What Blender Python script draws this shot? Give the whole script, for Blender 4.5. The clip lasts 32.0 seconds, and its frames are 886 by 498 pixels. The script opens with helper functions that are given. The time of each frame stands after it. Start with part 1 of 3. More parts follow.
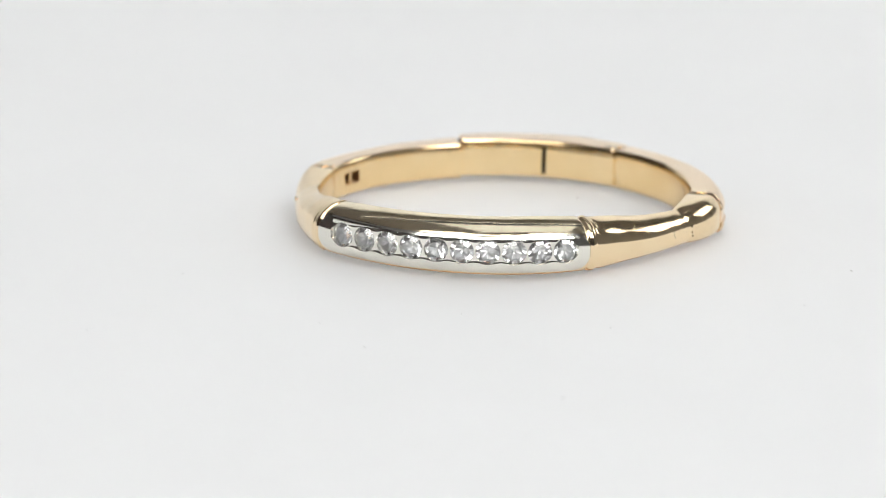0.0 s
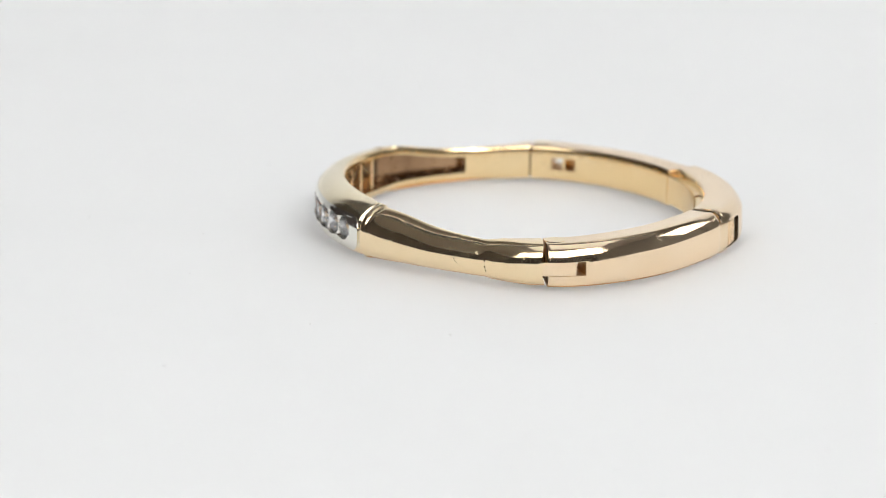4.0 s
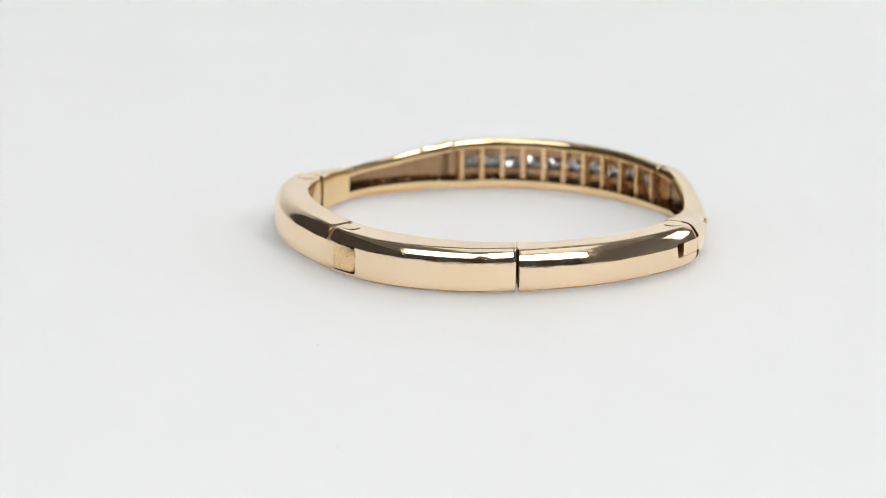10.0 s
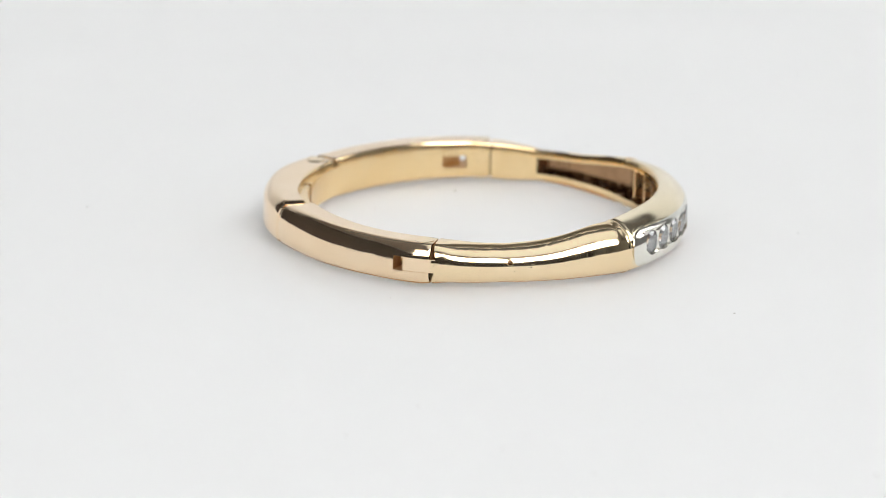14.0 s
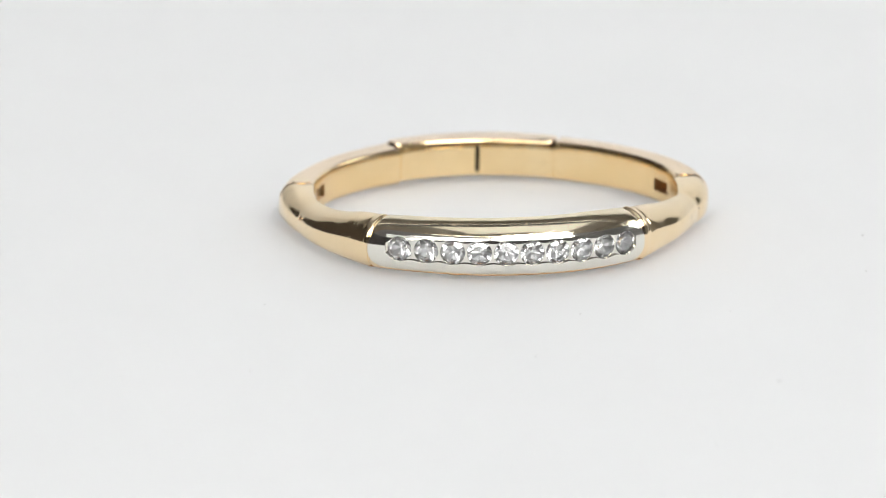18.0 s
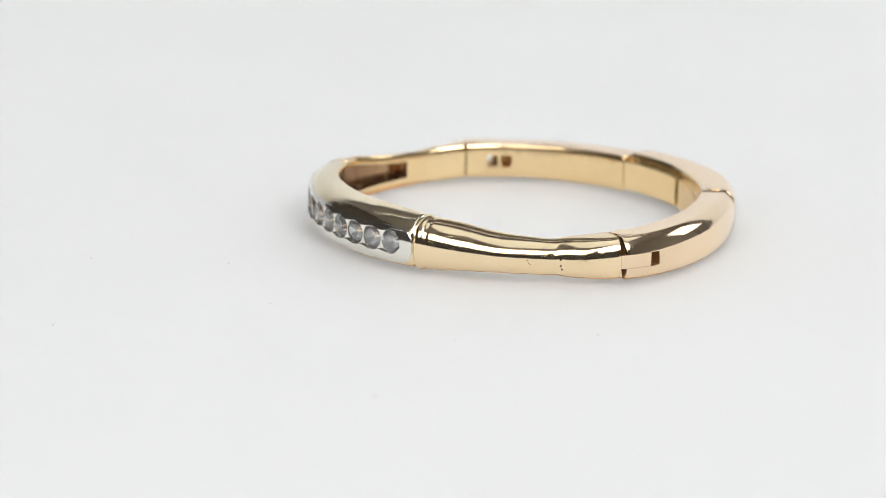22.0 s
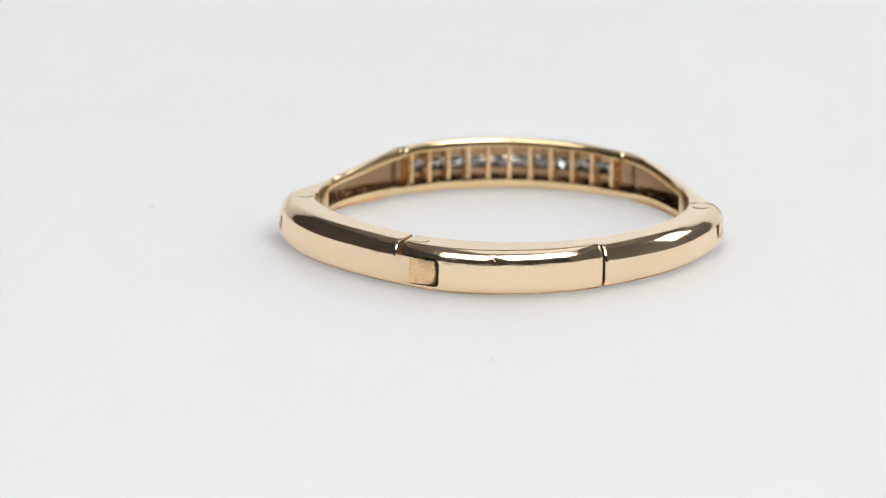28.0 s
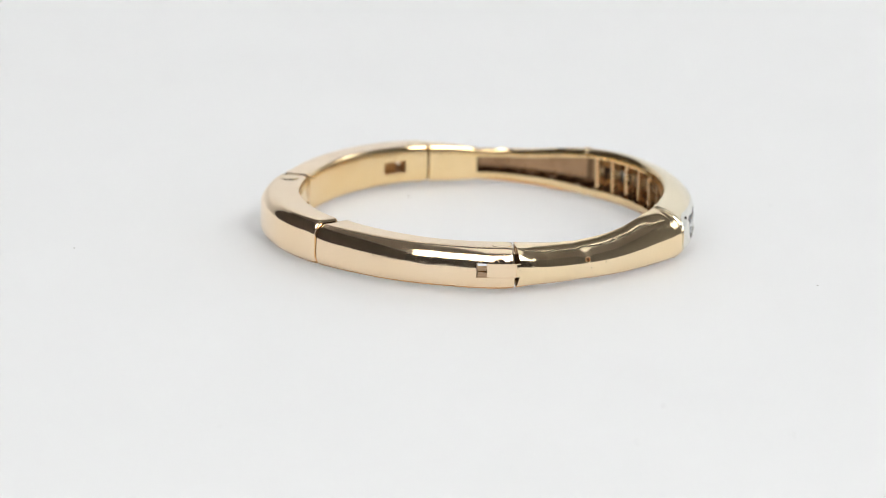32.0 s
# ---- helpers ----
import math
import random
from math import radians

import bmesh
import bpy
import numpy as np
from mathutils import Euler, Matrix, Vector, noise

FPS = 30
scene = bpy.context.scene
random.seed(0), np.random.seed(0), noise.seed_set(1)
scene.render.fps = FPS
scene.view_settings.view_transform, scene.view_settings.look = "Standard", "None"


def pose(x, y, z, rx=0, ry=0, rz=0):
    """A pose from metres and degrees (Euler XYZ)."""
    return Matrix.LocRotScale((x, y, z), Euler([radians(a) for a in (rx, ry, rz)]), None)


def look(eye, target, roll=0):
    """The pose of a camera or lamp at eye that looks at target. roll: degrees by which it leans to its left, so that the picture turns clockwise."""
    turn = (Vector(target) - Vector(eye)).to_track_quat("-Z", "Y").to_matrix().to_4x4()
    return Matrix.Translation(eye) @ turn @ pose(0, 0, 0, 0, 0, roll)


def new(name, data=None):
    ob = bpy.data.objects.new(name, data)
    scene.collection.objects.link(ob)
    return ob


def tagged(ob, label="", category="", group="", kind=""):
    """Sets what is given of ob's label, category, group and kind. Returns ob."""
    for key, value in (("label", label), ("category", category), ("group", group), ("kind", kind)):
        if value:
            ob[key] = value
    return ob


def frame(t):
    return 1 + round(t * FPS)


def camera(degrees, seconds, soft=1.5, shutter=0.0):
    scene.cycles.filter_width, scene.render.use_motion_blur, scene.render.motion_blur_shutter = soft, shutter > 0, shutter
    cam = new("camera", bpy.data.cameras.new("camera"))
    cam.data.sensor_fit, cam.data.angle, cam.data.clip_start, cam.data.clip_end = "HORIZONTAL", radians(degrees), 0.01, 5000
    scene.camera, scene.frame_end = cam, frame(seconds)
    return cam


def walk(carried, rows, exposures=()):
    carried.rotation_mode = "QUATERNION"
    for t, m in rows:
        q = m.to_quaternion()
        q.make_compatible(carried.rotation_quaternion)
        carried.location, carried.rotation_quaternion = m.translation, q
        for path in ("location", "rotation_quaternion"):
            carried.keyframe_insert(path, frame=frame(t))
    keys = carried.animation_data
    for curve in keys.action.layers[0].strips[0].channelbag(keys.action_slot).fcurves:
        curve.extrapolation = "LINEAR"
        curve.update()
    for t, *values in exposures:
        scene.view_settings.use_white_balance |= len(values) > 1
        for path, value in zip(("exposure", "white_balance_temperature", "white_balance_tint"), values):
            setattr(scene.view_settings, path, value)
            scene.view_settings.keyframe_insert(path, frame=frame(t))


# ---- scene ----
import functools

# ---- camera and its walk ----
LENS = 17.0
EYE = Vector((0.0, -0.141048, 0.03909))
HEADING, DIP, LEAN = 1.1490, 15.914, 0.7246
cam = camera(LENS, 32.0, soft=0.5)
cam.data.dof.use_dof, cam.data.dof.focus_distance, cam.data.dof.aperture_fstop = True, 0.1372, 62.0
_aim = Vector((-math.sin(radians(HEADING)) * math.cos(radians(DIP)), math.cos(radians(HEADING)) * math.cos(radians(DIP)), -math.sin(radians(DIP))))
walk(cam, [(0.0, look(EYE, EYE + _aim, LEAN)), (32.0, look(EYE, EYE + _aim, LEAN))], exposures=[(0.0, 0.0), (32.0, 0.0)])

# ---- world and large lights ----
world = bpy.data.worlds.new("dim_room")
world.use_nodes = True
scene.world = world
world.node_tree.nodes["Background"].inputs["Color"].default_value = (0.9, 0.95, 1.0, 1)
world.node_tree.nodes["Background"].inputs["Strength"].default_value = 0.05


# ---- materials ----
def material(name):
    m = bpy.data.materials.new(name)
    m.use_nodes = True
    return m, m.node_tree.nodes, m.node_tree.links, m.node_tree.nodes["Principled BSDF"]


def ramp(nodes, stops):
    r = nodes.new("ShaderNodeValToRGB")
    r.color_ramp.elements[0].position, r.color_ramp.elements[0].color = stops[0][0], (*stops[0][1], 1)
    r.color_ramp.elements[1].position, r.color_ramp.elements[1].color = stops[-1][0], (*stops[-1][1], 1)
    for at, col in stops[1:-1]:
        r.color_ramp.elements.new(at).color = (*col, 1)
    return r


def noise_node(nodes, links, scale, detail=3.0, stretch=None):
    tc = nodes.new("ShaderNodeTexCoord")
    n = nodes.new("ShaderNodeTexNoise")
    n.inputs["Scale"].default_value, n.inputs["Detail"].default_value = scale, detail
    if stretch:
        mp = nodes.new("ShaderNodeMapping")
        mp.inputs["Scale"].default_value = stretch
        links.new(tc.outputs["Object"], mp.inputs["Vector"])
        links.new(mp.outputs["Vector"], n.inputs["Vector"])
    else:
        links.new(tc.outputs["Object"], n.inputs["Vector"])
    return n


def polished_metal(name, light, dark, rough, scratch=0.3, wave=0.1, streak=0.25, metal=0.965, marks=0.5):
    """A polished, worn metal: slight hammer waves, hairline scratches and a faint change of tint."""
    m, nodes, links, p = material(name)
    p.inputs["Metallic"].default_value = metal
    tint = noise_node(nodes, links, 420, 2)
    r = ramp(nodes, [(0.35, dark), (0.7, light)])
    links.new(tint.outputs["Fac"], r.inputs["Fac"])
    links.new(r.outputs["Color"], p.inputs["Base Color"])
    wear = noise_node(nodes, links, 2600, 4)
    mr = nodes.new("ShaderNodeMapRange")
    mr.inputs["From Min"].default_value, mr.inputs["From Max"].default_value = 0.4, 0.75
    mr.inputs["To Min"].default_value, mr.inputs["To Max"].default_value = rough, rough * 2.4
    links.new(wear.outputs["Fac"], mr.inputs["Value"])
    links.new(mr.outputs["Result"], p.inputs["Roughness"])
    # short straight scratches: bits of cell borders kept by a coarse noise
    tcs = nodes.new("ShaderNodeTexCoord")
    cells = nodes.new("ShaderNodeTexVoronoi")
    cells.feature = "DISTANCE_TO_EDGE"
    cells.inputs["Scale"].default_value = 1300
    links.new(tcs.outputs["Object"], cells.inputs["Vector"])
    thin = nodes.new("ShaderNodeMapRange")
    thin.inputs["From Min"].default_value, thin.inputs["From Max"].default_value = 0.0, 0.013
    thin.inputs["To Min"].default_value, thin.inputs["To Max"].default_value = 1.0, 0.0
    links.new(cells.outputs["Distance"], thin.inputs["Value"])
    keep = noise_node(nodes, links, 1900, 2)
    gate = nodes.new("ShaderNodeMapRange")
    gate.inputs["From Min"].default_value, gate.inputs["From Max"].default_value = marks, marks + 0.08
    links.new(keep.outputs["Fac"], gate.inputs["Value"])
    mh = nodes.new("ShaderNodeMath")
    mh.operation = "MULTIPLY"
    links.new(thin.outputs["Result"], mh.inputs[0])
    links.new(gate.outputs["Result"], mh.inputs[1])
    b1 = nodes.new("ShaderNodeBump")
    b1.inputs["Strength"].default_value, b1.inputs["Distance"].default_value = scratch, 0.000004
    links.new(mh.outputs[0], b1.inputs["Height"])
    # polishing lines that run round the ring: noise in ring angle, height and radius
    tc = nodes.new("ShaderNodeTexCoord")
    sep = nodes.new("ShaderNodeSeparateXYZ")
    links.new(tc.outputs["Object"], sep.inputs[0])
    ang = nodes.new("ShaderNodeMath")
    ang.operation = "ARCTAN2"
    links.new(sep.outputs["Y"], ang.inputs[0])
    links.new(sep.outputs["X"], ang.inputs[1])
    rad = nodes.new("ShaderNodeVectorMath")
    rad.operation = "LENGTH"
    links.new(tc.outputs["Object"], rad.inputs[0])
    com = nodes.new("ShaderNodeCombineXYZ")
    links.new(ang.outputs[0], com.inputs["X"])
    links.new(sep.outputs["Z"], com.inputs["Y"])
    links.new(rad.outputs["Value"], com.inputs["Z"])
    mp = nodes.new("ShaderNodeMapping")
    mp.inputs["Scale"].default_value = (9.0, 6500.0, 6500.0)
    links.new(com.outputs[0], mp.inputs["Vector"])
    lines = nodes.new("ShaderNodeTexNoise")
    lines.inputs["Scale"].default_value, lines.inputs["Detail"].default_value = 1.0, 3.0
    links.new(mp.outputs[0], lines.inputs["Vector"])
    b3 = nodes.new("ShaderNodeBump")
    b3.inputs["Strength"].default_value, b3.inputs["Distance"].default_value = streak, 0.000006
    links.new(lines.outputs["Fac"], b3.inputs["Height"])
    links.new(b1.outputs["Normal"], b3.inputs["Normal"])
    big = noise_node(nodes, links, 650, 3)
    b2 = nodes.new("ShaderNodeBump")
    b2.inputs["Strength"].default_value, b2.inputs["Distance"].default_value = wave, 0.00008
    links.new(big.outputs["Fac"], b2.inputs["Height"])
    links.new(b3.outputs["Normal"], b2.inputs["Normal"])
    links.new(b2.outputs["Normal"], p.inputs["Normal"])
    return m


GOLD = polished_metal("polished_yellow_gold", (0.97, 0.79, 0.53), (0.95, 0.755, 0.48), 0.07, 0.38, 0.13, 0.6)
GOLD_ROSE = polished_metal("polished_link_gold", (0.98, 0.785, 0.56), (0.96, 0.75, 0.51), 0.068, 0.35, 0.15, 0.45, marks=0.53)
# duller inside gold, darkened further to stand for shade in hollows and gaps
GOLD_HOLLOW_SHADE = polished_metal("dull_gold_with_hollow_shade", (0.50, 0.32, 0.185), (0.29, 0.175, 0.10), 0.14, 0.1, 0.15)
GOLD_SATIN = polished_metal("filed_gold", (0.93, 0.68, 0.40), (0.82, 0.56, 0.29), 0.22, 0.4, 0.25)
GOLD_BRUSHED = polished_metal("worn_gold", (0.97, 0.78, 0.55), (0.92, 0.71, 0.46), 0.12, 0.6, 0.2, 0.6)
# richer yellow stands for light bounced about inside the ring
GOLD_BOUNCE = polished_metal("inner_gold_with_bounce_tint", (0.97, 0.76, 0.45), (0.93, 0.70, 0.38), 0.12, 0.4, 0.2, 0.5)
GOLD_PALE = polished_metal("worn_pale_gold", (0.93, 0.82, 0.61), (0.88, 0.765, 0.54), 0.09, 0.5, 0.16, 0.8, marks=0.53)
# dull gold browned to put shade into link holes and seams
GOLD_CUT_SHADE = polished_metal("dull_gold_with_cut_shade", (0.74, 0.50, 0.26), (0.58, 0.36, 0.17), 0.3, 0.3, 0.2)
# orange, less metallic gold stands for warm light between underside and table
GOLD_UNDER_GLOW = polished_metal("underside_gold_with_warm_glow", (0.86, 0.54, 0.25), (0.74, 0.42, 0.17), 0.35, 0.4, 0.3, 0.4, metal=0.45)
# near-black stands for the deep shade of the clasp pocket and its slit
GOLD_POCKET_SHADE = polished_metal("gold_with_deep_pocket_shade", (0.10, 0.065, 0.035), (0.05, 0.032, 0.018), 0.45, 0.3, 0.3)
WHITE_GOLD = polished_metal("white_gold", (0.88, 0.86, 0.79), (0.83, 0.81, 0.74), 0.08)


def diamond_material():
    m, nodes, links, p = material("diamond")
    p.inputs["Base Color"].default_value = (1, 1, 1, 1)
    p.inputs["Roughness"].default_value = 0.025
    p.inputs["IOR"].default_value = 2.42
    p.inputs["Transmission Weight"].default_value = 0.91
    return m


DIAMOND = diamond_material()


def matt_white(name, light, dark, rough):
    m, nodes, links, p = material(name)
    n = noise_node(nodes, links, 60, 4)
    r = ramp(nodes, [(0.3, dark), (0.7, light)])
    links.new(n.outputs["Fac"], r.inputs["Fac"])
    links.new(r.outputs["Color"], p.inputs["Base Color"])
    p.inputs["Roughness"].default_value = rough
    fine = noise_node(nodes, links, 5000, 3)
    b = nodes.new("ShaderNodeBump")
    b.inputs["Strength"].default_value, b.inputs["Distance"].default_value = 0.15, 0.00002
    links.new(fine.outputs["Fac"], b.inputs["Height"])
    links.new(b.outputs["Normal"], p.inputs["Normal"])
    return m


TABLE_WHITE = matt_white("satin_pearl_white_lacquer", (0.835, 0.84, 0.845), (0.82, 0.825, 0.83), 0.42)
TABLE_LOOK = TABLE_WHITE.node_tree.nodes["Principled BSDF"]
TABLE_LOOK.inputs["Roughness"].default_value = 0.5
TABLE_LOOK.inputs["Specular IOR Level"].default_value = 0.04
TABLE_LOOK.inputs["Subsurface Weight"].default_value = 1.0
TABLE_LOOK.inputs["Subsurface Radius"].default_value = (1.0, 1.0, 1.0)
TABLE_LOOK.inputs["Subsurface Scale"].default_value = 0.014

PAPER_WHITE = matt_white("white_paper", (0.75, 0.76, 0.77), (0.72, 0.73, 0.74), 0.8)
WALL_DARK = matt_white("dark_studio_wall", (0.036, 0.024, 0.024), (0.030, 0.02, 0.02), 0.9)
WALL_PALE = matt_white("pale_studio_wall", (0.52, 0.50, 0.475), (0.48, 0.46, 0.44), 0.9)
WALL_BROWN = matt_white("brown_studio_wall", (0.11, 0.08, 0.07), (0.095, 0.068, 0.06), 0.9)
CEILING_WHITE = matt_white("ceiling_white", (0.80, 0.74, 0.71), (0.76, 0.70, 0.67), 0.9)
DUST = matt_white("grey_dust", (0.45, 0.43, 0.40), (0.30, 0.28, 0.26), 0.9)
LAMP_SHELL = matt_white("black_lamp_shell", (0.03, 0.03, 0.03), (0.02, 0.02, 0.02), 0.6)


def glow(name, colour, strength):
    m, nodes, links, p = material(name)
    p.inputs["Base Color"].default_value = (0.8, 0.8, 0.8, 1)
    p.inputs["Emission Color"].default_value = (*colour, 1)
    p.inputs["Emission Strength"].default_value = strength
    return m


# ---- mesh helpers (ring pieces are drawn in millimetres) ----
MM = 0.001


def part(name, me, mat, parent, label=""):
    ob = new(name, me)
    for i, one in enumerate(mat if isinstance(mat, (list, tuple)) else [mat]):
        if i < len(me.materials):
            me.materials[i] = one
        else:
            me.materials.append(one)
    ob.parent = parent
    if label:
        tagged(ob, label)
    return ob


def finish(bm, scale=MM, sharp=32):
    bmesh.ops.recalc_face_normals(bm, faces=bm.faces)
    me = bpy.data.meshes.new("piece")
    bm.to_mesh(me)
    bm.free()
    if scale != 1:
        me.transform(Matrix.Scale(scale, 4))
    me.shade_smooth()
    me.set_sharp_from_angle(angle=radians(sharp))
    return me


def lerp_table(table, at):
    """Smooth values between the rows of a table, with no overshoot."""
    if at <= table[0][0]:
        return table[0][1:]
    if at >= table[-1][0]:
        return table[-1][1:]
    k = next(i for i in range(1, len(table)) if at <= table[i][0])
    a, b = table[k - 1], table[k]
    h, out = b[0] - a[0], []
    f = (at - a[0]) / h
    for c in range(1, len(a)):
        d = (b[c] - a[c]) / h

        def slope(lo, mid, hi):
            d0, d1 = (mid[c] - lo[c]) / (mid[0] - lo[0]), (hi[c] - mid[c]) / (hi[0] - mid[0])
            return 0.0 if d0 * d1 <= 0 else 2 * d0 * d1 / (d0 + d1)
        m0 = slope(table[k - 2], a, b) if k > 1 else d
        m1 = slope(a, b, table[k + 1]) if k + 1 < len(table) else d
        out.append((2 * f ** 3 - 3 * f * f + 1) * a[c] + (f ** 3 - 2 * f * f + f) * h * m0 + (3 * f * f - 2 * f ** 3) * b[c] + (f ** 3 - f * f) * h * m1)
    return tuple(out)


# angle round the ring, inner radius, outer radius, underside, top, squareness, start of the rounding
SHANK = [
    (4, 9.12, 10.95, 0.12, 2.05, 2.8, 0.5), (6.5, 9.2, 11.03, 0.08, 2.05, 2.8, 0.5), (14, 9.34, 11.14, 0.06, 2.08, 2.8, 0.5), (33, 9.29, 11.03, 0.04, 2.14, 2.8, 0.5),
    (50, 9.23, 10.92, 0.02, 2.14, 2.8, 0.5), (62.9, 9.29, 11.02, 0, 2.1, 2.8, 0.5), (63.2, 9.31, 11.03, 0, 2.1, 2.8, 0.5), (71, 9.33, 11.23, 0, 2.08, 3, 0.5),
    (80, 9.28, 11.35, 0, 2.08, 3, 0.5), (95, 9, 11.2, 0, 2.07, 3, 0.5),
    (114.8, 8.87, 10.81, 0, 2.08, 3, 0.5), (115, 8.87, 10.8, 0, 1.95, 3, 0.5), (130, 8.87, 10.6, 0.02, 1.95, 2.8, 0.5), (150, 8.96, 10.61, 0.04, 1.93, 2.8, 0.5),
    (168, 9, 10.8, 0.06, 1.93, 2.8, 0.5), (171.4, 8.97, 10.76, 0.08, 1.93, 2.3, 0.44), (174, 8.94, 10.67, 0.1, 1.92, 2.1, 0.36), (180, 8.94, 10.46, 0.07, 1.86, 1.9, 0.2),
    (190, 8.96, 10.17, 0.06, 1.8, 1.7, 0.08), (198, 8.92, 10.11, 0.05, 1.84, 1.7, 0.05), (208, 8.91, 10.1, 0.03, 2.03, 1.7, 0.05), (217, 8.87, 10.22, 0.02, 2.3, 1.75, 0.05),
    (225, 8.72, 10.43, 0.02, 2.42, 1.9, 0.13), (234, 8.53, 10.25, 0.02, 2.5, 1.95, 0.09), (245, 8.4, 9.99, 0.02, 2.58, 2.1, 0.09), (255, 8.28, 9.87, 0.02, 2.62, 2.1, 0.09),
    (270, 8.15, 9.71, 0.02, 2.66, 2.12, 0.09), (290, 8.04, 9.65, 0.02, 2.66, 2.12, 0.09), (303, 8.03, 9.65, 0.04, 2.58, 2.05, 0.09), (312, 8.06, 9.57, 0.06, 2.46, 1.9, 0.13),
    (322, 8.13, 9.45, 0.13, 2.28, 1.7, 0.05), (332, 8.32, 9.56, 0.19, 2.06, 1.7, 0.05), (341, 8.62, 9.69, 0.21, 1.94, 1.7, 0.08), (348, 8.82, 9.9, 0.19, 1.88, 1.75, 0.15),
    (356, 8.95, 10.45, 0.11, 1.98, 1.9, 0.28), (362, 9.04, 10.8, 0.08, 2.03, 2.2, 0.36), (366, 9.1, 10.92, 0.08, 2.05, 2.3, 0.4)]


def polar(r, phi, z):
    return Vector((r * math.cos(radians(phi)), r * math.sin(radians(phi)), z))


def signed_pow(x, p):
    return math.copysign(abs(x) ** p, x)


UNDER = 3.6  # the lower half of the band is squarer than the upper


def outer_point(phi, a, grow=0.0):
    """A point of the outer face at angle phi, a degrees up from its middle."""
    ri, ro, zb, zt, n, share = lerp_table(SHANK, phi)
    rc, zm, hh = ri + share * (ro - ri), (zb + zt) / 2, (zt - zb) / 2
    n = n if a >= 0 else max(n, UNDER)
    r = rc + (ro - rc + grow) * abs(math.cos(radians(a))) ** (2 / n)
    return polar(r, phi, zm + (hh + grow) * signed_pow(math.sin(radians(a)), 2 / n))


EDGE = [(0, 0.64), (30, 0.58), (60, 0.54), (66, 0.46), (112, 0.46), (118, 0.54), (140, 0.6), (170, 0.62)]


DENTS = ((226.2, 0.09, 0.4), (223.6, 0.012, 0.5), (308.1, 0.09, 0.42), (311.9, 0.018, 0.5), (349.6, 0.03, 1.6), (190.2, 0.02, 1.6))


def collar_groove(phi):
    """Fine grooves on both sides of each collar."""
    return sum(-deep * math.exp(-((phi - at) / wide) ** 2) for at, deep, wide in DENTS)


def round_outline(ri, ro, zm, hh, n, share):
    rc = ri + share * (ro - ri)
    out = []
    for i in range(23):
        a = radians(90 - 180 * i / 22)
        k = n if a >= 0 else max(n, UNDER)
        out.append((rc + (ro - rc) * abs(math.cos(a)) ** (2 / k), zm + hh * signed_pow(math.sin(a), 2 / k)))
    return out


def flat_outline(ri, ro, zm, hh, rx):
    """Flat top and bottom, broad rounding to a nearly upright outer face."""
    zt, zb, out = zm + hh, zm - hh, []
    rz, bx, bz = min(1.25 * rx + 0.03, 0.45 * (zt - zb)), 0.40, 0.45
    for f in (0.0, 0.4, 0.75):
        out.append((ri + 0.12 + f * (ro - rx - ri - 0.12), zt + 0.02 * f))
    for k in range(9):
        a = radians(90 - 90 * k / 8 * 0.93)
        out.append((ro - rx + (rx - 0.03) * math.cos(a) ** 1.35, zt + 0.02 - rz + rz * math.sin(a) ** 1.35))
    out.append((ro - 0.006, zm - 0.1))
    out.append((ro, zm - 0.3))
    for k in range(7):
        a = radians(90 * k / 6)
        out.append((ro - bx + bx * math.cos(a), zb + bz - bz * math.sin(a)))
    out.append((ro - bx - 0.4 * (ro - bx - ri - 0.12), zb + 0.06))
    out.append((ri + 0.12 + 0.1, zb + 0.16))
    return out


def section(phi, shrink=0.0, grow=0.0, r_in=None):
    """The outline of the band at one angle, as (r, z) pairs."""
    grow = grow(phi) if callable(grow) else grow
    ri, ro, zb, zt, n, share = lerp_table(SHANK, phi)
    if r_in:
        ri = r_in
    zm, hh = (zb + zt) / 2, (zt - zb) / 2
    flat = min(1.0, max(0.0, (share - 0.3) / 0.2))
    dent = collar_groove(phi) if grow == 0 else 0.0
    wob = 0.006 * noise.noise(polar(7, phi, 0.0) * 0.9) + 0.002 * noise.noise(polar(7, phi, 3.0) * 2.3)
    ro, hh = ro - shrink + grow + wob + dent, hh - shrink + grow + dent
    a, b = round_outline(ri, ro, zm, hh, n, min(share, 0.4)), flat_outline(ri, ro, zm, hh, lerp_table(EDGE, phi)[0])
    pts = [(x[0] + (y[0] - x[0]) * flat, x[1] + (y[1] - x[1]) * flat) for x, y in zip(a, b)]
    ri += shrink
    lo, hi = zm - hh + 0.03 + 0.05 * flat, zm + hh - 0.02
    tall = hi - lo
    inside = ((0.17, 0.0), (0.10, 0.03), (0.05, 0.09), (0.012, 0.2), (0.0, 0.38), (0.0, 0.68), (0.004, 0.86), (0.03, 0.945), (0.09, 0.985))
    return pts + [(ri - 0.02 + dr, lo + f * tall) for dr, f in inside]


